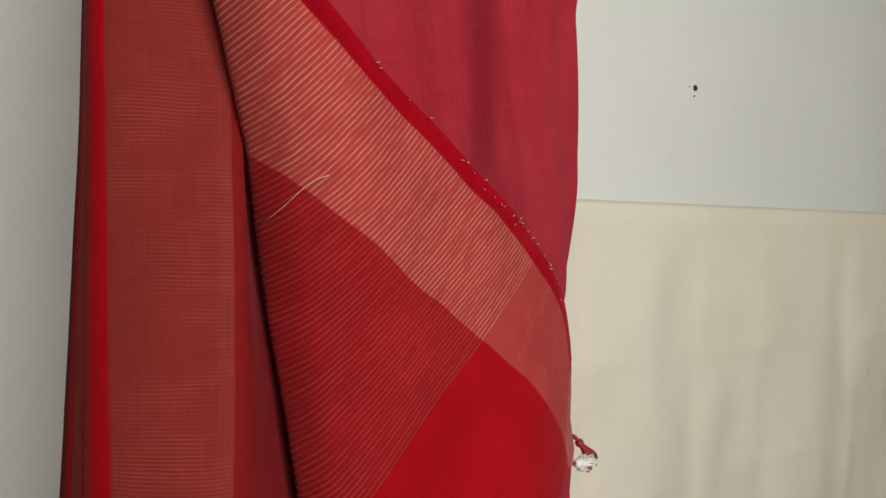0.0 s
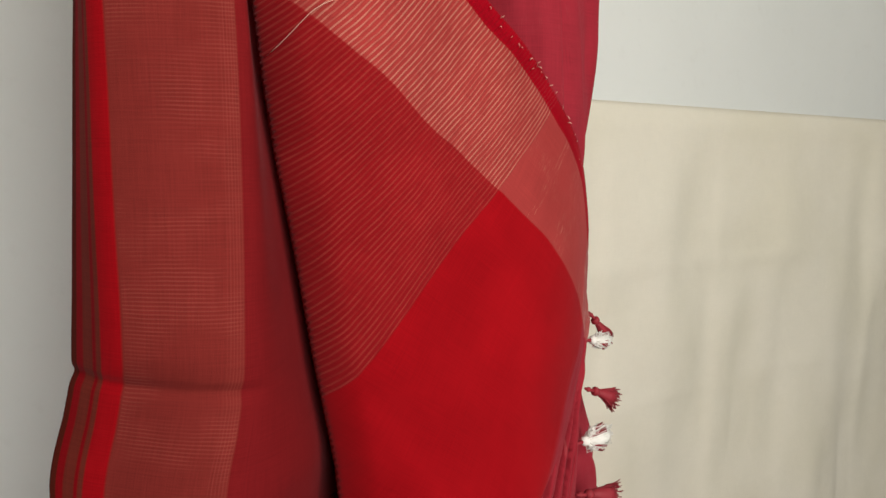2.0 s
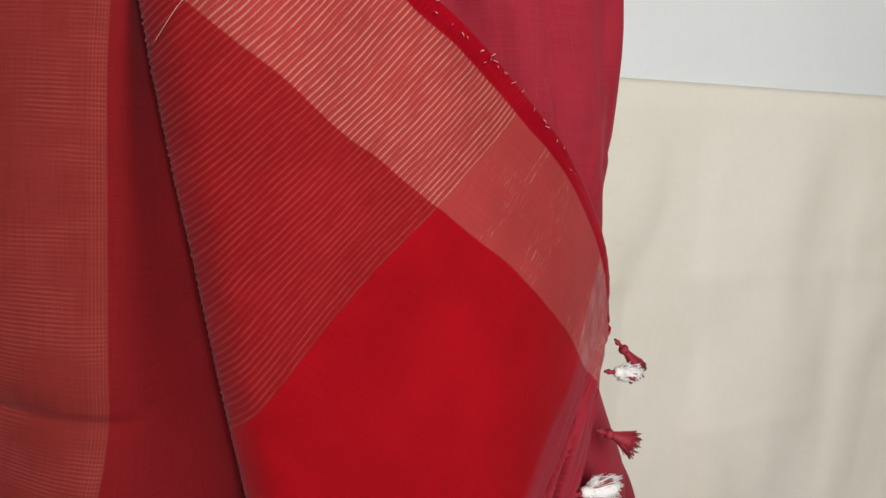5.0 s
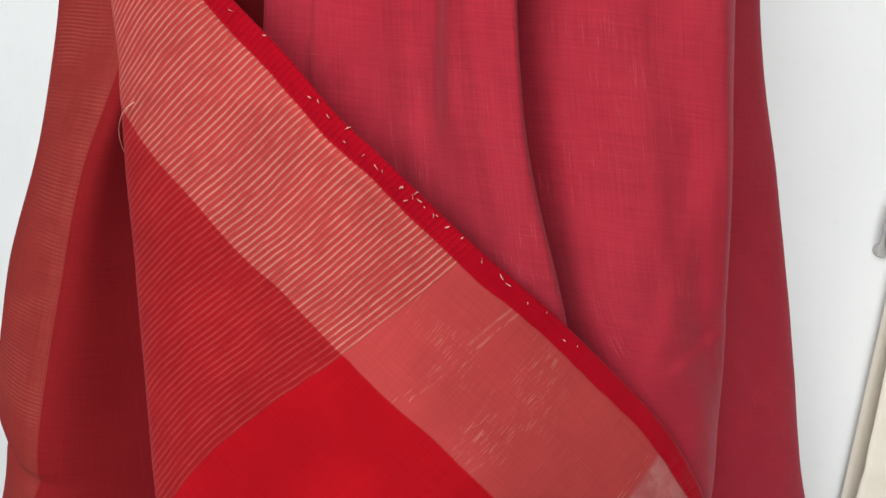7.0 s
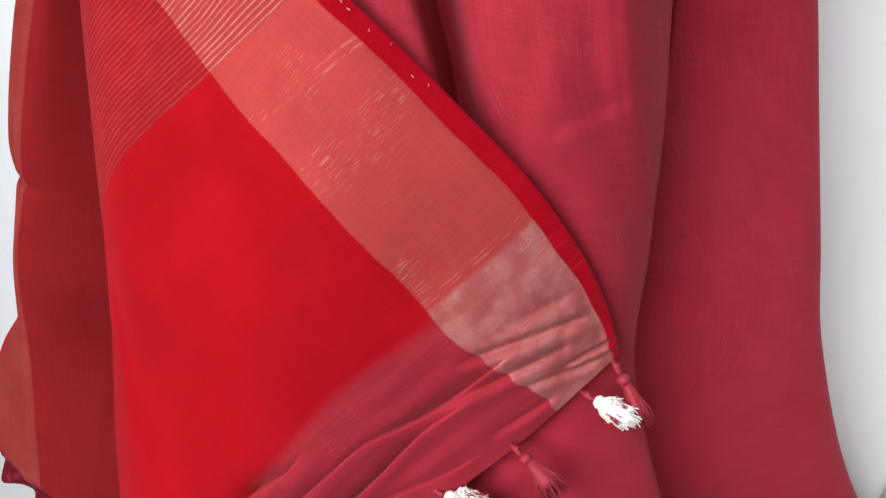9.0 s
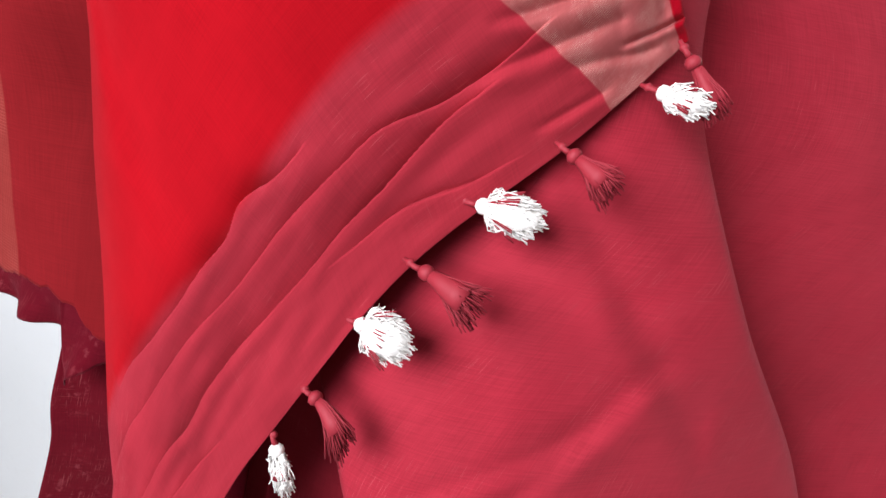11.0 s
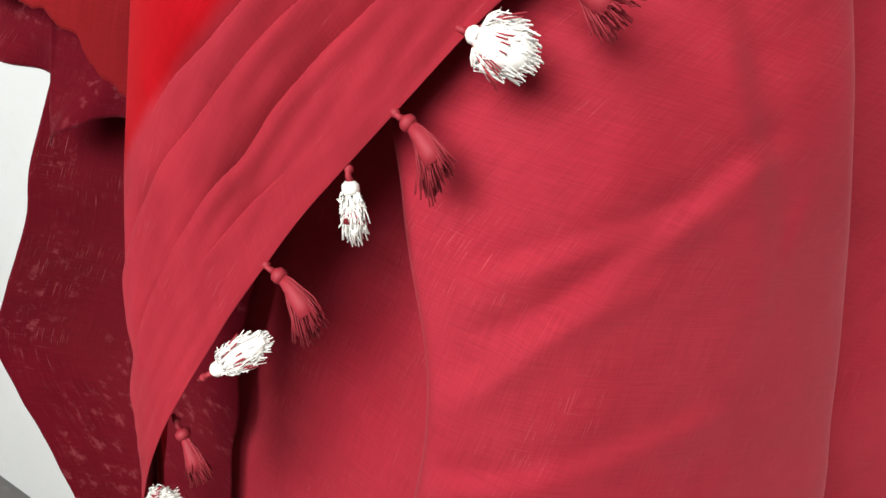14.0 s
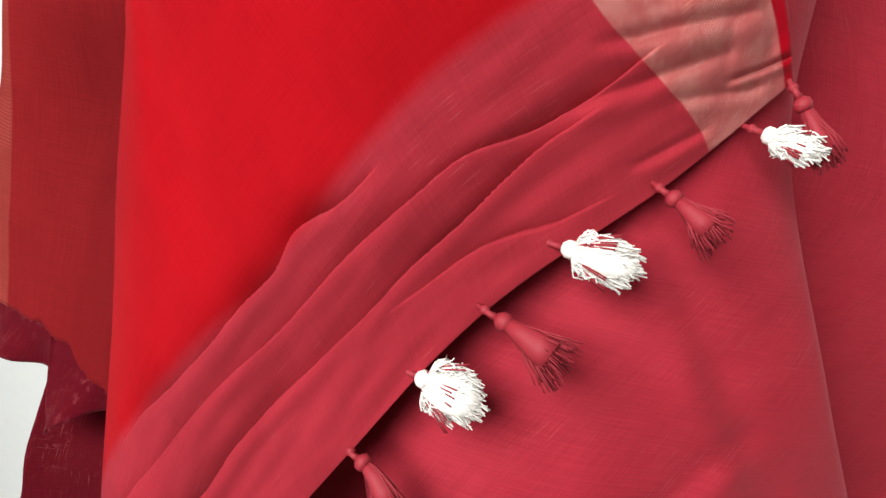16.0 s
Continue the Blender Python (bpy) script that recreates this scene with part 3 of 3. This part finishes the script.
def tube(bm, pts, radius, sides=10):
    pts = [Vector(p) for p in pts]
    rings = []
    for i, p in enumerate(pts):
        d = (pts[min(i + 1, len(pts) - 1)] - pts[max(i - 1, 0)]).normalized()
        q = d.to_track_quat("Z", "Y")
        r = radius[i] if isinstance(radius, (list, tuple)) else radius
        rings.append([bm.verts.new(p + q @ Vector((r * math.cos(2 * math.pi * k / sides), r * math.sin(2 * math.pi * k / sides), 0))) for k in range(sides)])
    for a, b in zip(rings, rings[1:]):
        for k in range(sides):
            bm.faces.new((a[k], a[(k + 1) % sides], b[(k + 1) % sides], b[k]))
    bm.faces.new(rings[0][::-1])
    bm.faces.new(rings[-1])


def tassel(base, tip, half, mat, label, seed, strands=90, bush=0.0, curl=0.0):
    """A thread tassel tied to the fringe: cord, bound head and a skirt of loose strands."""
    rng = random.Random(seed)
    base, tip = Vector(base), Vector(tip)
    axis = (tip - base).normalized()
    length = (tip - base).length
    q = axis.to_track_quat("Z", "Y")
    root = new("tassel")
    root.parent = saree
    root["label"] = label
    head_at = base + axis * length * 0.16
    bm = bmesh.new()
    tube(bm, [base - axis * 0.004, base + axis * length * 0.08 + Vector((0, -0.001, 0)), head_at], [0.0011, 0.0014, 0.0018], 7)
    bmesh.ops.create_icosphere(bm, subdivisions=2, radius=0.0022, matrix=Matrix.Translation(base))
    part("cord", bm, M_RED_THREAD, root)
    bm = bmesh.new()
    tube(bm, [head_at + axis * length * s for s in (0.0, 0.05, 0.12, 0.18)], [0.0022, 0.0038, 0.0040, 0.0030], 10)
    part("head", bm, mat, root)
    bm = bmesh.new()
    for _ in range(strands):
        ang, rad = rng.uniform(0, 6.283), math.sqrt(rng.random())
        out = q @ Vector((math.cos(ang), math.sin(ang), 0))
        out.y *= 0.55
        reach = length * (rng.uniform(0.66, 0.95) if bush else rng.uniform(0.72, 1.0)) * (1 - bush * rad * rad * rng.uniform(0.2, 0.9))
        sag = Vector((0, 0, -1)) * curl * rng.uniform(0.7, 1.2)
        pts = []
        for s in (0.0, 0.25, 0.5, 0.75, 1.0):
            flare = half * rad * (s**0.5 * (1.0 - 0.25 * s) if bush else s**1.3)
            kink = Vector([rng.uniform(-1, 1) for _ in range(3)]) * (0.0019 if bush else 0.0009) * s
            pts.append(head_at + axis * (length * 0.12 + (reach - length * 0.16) * s) + out * (0.002 * rad + flare) + sag * s * s + kink)
        tube(bm, pts, 0.00036 if bush else 0.00042, 3)
    if bush:
        core = [(0.10, 0.35), (0.25, 0.72), (0.45, 0.92), (0.65, 0.80), (0.80, 0.35)]
        tube(bm, [head_at + axis * length * s for s, r in core], [half * 0.70 * r for s, r in core], 12)
    else:
        tube(bm, [head_at + axis * length * s + Vector((0, 0, -curl)) * s * s for s in (0.12, 0.35, 0.55, 0.72)], [half * r for r in (0.26, 0.46, 0.62, 0.66)], 12)
    part("skirt", bm, mat, root)
    if bush:
        bm = bmesh.new()
        for _ in range(14):
            out = q @ Vector((rng.uniform(-0.3, 1.0), rng.uniform(-1, 1), 0)).normalized()
            out.y = -abs(out.y) * 0.6
            tube(bm, [head_at + axis * length * (0.1 + 0.55 * s) + out * half * (0.25 + 1.0 * s**0.7) for s in (0.0, 0.3, 0.6, 0.85)], 0.0004, 3)
        part("accent_thread", bm, M_RED_THREAD, root, "a few maroon threads among the white")
    return root


W_LABEL, R_LABEL = "bushy white thread tassel", "slim maroon thread tassel"
for n, (p, q, h) in enumerate((
    ((0.190, 0.108, 1.064), (0.219, 0.106, 1.060), 0.007), ((0.132, 0.060, 1.000), (0.170, 0.060, 1.000), 0.0105), ((0.096, 0.032, 0.936), (0.132, 0.030, 0.934), 0.014),
    ((0.073, 0.018, 0.868), (0.085, 0.018, 0.838), 0.005), ((0.031, 0.006, 0.743), (0.061, 0.004, 0.782), 0.0080), ((0.008, 0.004, 0.648), (0.034, 0.004, 0.664), 0.010),
)):
    tassel(p, q, h, M_WHITE_THREAD, W_LABEL, n, 760 if h > 0.008 else 380, 0.75)
for n, (p, q, h) in enumerate((
    ((0.200, 0.113, 1.084), (0.222, 0.112, 1.062), 0.005), ((0.165, 0.080, 1.032), (0.192, 0.076, 1.022), 0.007), ((0.119, 0.042, 0.969), (0.155, 0.040, 0.962), 0.009),
    ((0.085, 0.022, 0.897), (0.112, 0.020, 0.890), 0.007), ((0.049, 0.010, 0.813), (0.080, 0.008, 0.806), 0.007), ((0.016, 0.012, 0.704), (0.038, 0.010, 0.684), 0.006),
)):
    tassel(p, q, h * 1.15, M_RED_THREAD, R_LABEL, 40 + n, 170, 0.0, 0.012 if n in (3, 4) else 0.003)

# stray thread ends along the selvage and on the cloth
bm = bmesh.new()
rng = random.Random(5)
for k in range(30):
    i = int(rng.triangular(255, 360, 300))
    x, z = sel[i]
    p = Vector((x + rng.uniform(-0.004, -0.0005), float(front_depth(np.array(x), np.array(z))) - 0.0016, z + rng.uniform(-0.004, 0.0)))
    w = Vector((rng.uniform(-1, 1), -0.25, rng.uniform(-1, 1))).normalized() * rng.uniform(0.0008, 0.0028)
    tube(bm, [p, p + w * 0.5 + Vector((0, -0.0006, 0)), p + w], 0.00022, 3)
curve = spline([(-0.126, 1.268), (-0.116, 1.284), (-0.110, 1.290), (-0.104, 1.293)], 14)
tube(bm, [(x, float(front_depth(np.array(x), np.array(z))) - 0.004, z) for x, z in curve], 0.00022, 3)
part("loose_threads", bm, simple("pale_thread", (0.75, 0.42, 0.34), 0.6), saree, "pale loose thread ends")["kind"] = "stuff"

# ---- cloth on the rail ----
RAIL_Z = 1.312
cloth = tagged(new("hanging_cloth"), "creased cream cotton cloth folded over a wall rail", "cloth")
rows_c, cols_c = 220, 300
aa = np.linspace(0.458, 2.7, cols_c)
prof, _ = even([(0.016, -0.1), (0.016, 0.6), (0.0175, 1.22), (0.018, 1.285), (0.021, 1.308), (0.030, 1.320), (0.039, 1.316), (0.044, 1.290), (0.0455, 1.22), (0.047, 0.6), (0.050, -0.1)], rows_c)
A, B = np.meshgrid(aa, prof[:, 0])
Z = np.repeat(prof[:, 1:], cols_c, 1)
wave = ripple(A, Z, 4.0, 4.0, 0.026) + ripple(A, Z, 14.0, 11.0, 0.009)
for level in (1.02, 0.76):
    wave = wave + 0.0040 * np.exp(-(((Z - level - ripple(A, Z * 0, 6.0, 4.0, 0.008)) / 0.007) ** 2))
for along in (0.72, 1.03, 1.60):
    wave = wave + 0.006 * np.tanh((A - along - ripple(Z, Z * 0, 8.0, 4.0, 0.02)) / 0.02) * np.exp(-(((A - along) / 0.12) ** 2))
B = B + np.clip(wave + 0.004, -0.010, 0.05) * np.clip((1.30 - Z) * 5, 0, 1) * (B > 0.035)
co = np.array([[room(a, b, z) for a, b, z in zip(ra, rb, rz)] for ra, rb, rz in zip(A, B, Z)])
sheet("folded_sheet", co, A, Z, M_CREAM, cloth)

rail = tagged(new("cloth_rail"), "thin brushed steel wall rail with bent end", "rail")


bm = bmesh.new()
bar = [room(2.9, 0.030, RAIL_Z), room(1.5, 0.030, RAIL_Z), room(0.475, 0.030, RAIL_Z)]
loop = [room(a, 0.031, RAIL_Z + z) for a, z in ((0.468, 0.007), (0.461, 0.012), (0.454, 0.011), (0.448, 0.004), (0.445, -0.008), (0.444, -0.022), (0.445, -0.036))]
back = [room(0.446, 0.027, RAIL_Z - 0.047), room(0.447, 0.016, RAIL_Z - 0.054), room(0.447, 0.0, RAIL_Z - 0.056)]
tube(bm, bar + loop + back, 0.0085, 14)
part("bar", bm, M_STEEL, rail)

# ---- drill holes ----
for a, z, r in ((1.055, 1.562, 0.0062), (1.052, 1.545, 0.0018), (1.036, 1.563, 0.0012)):
    bm = bmesh.new()
    tube(bm, [room(a, 0.0015, z), room(a, -0.01, z)], r, 12)
    tagged(part("drill_hole", bm, M_HOLE), "small dark drill hole in the white wall", "hole", kind="structure")
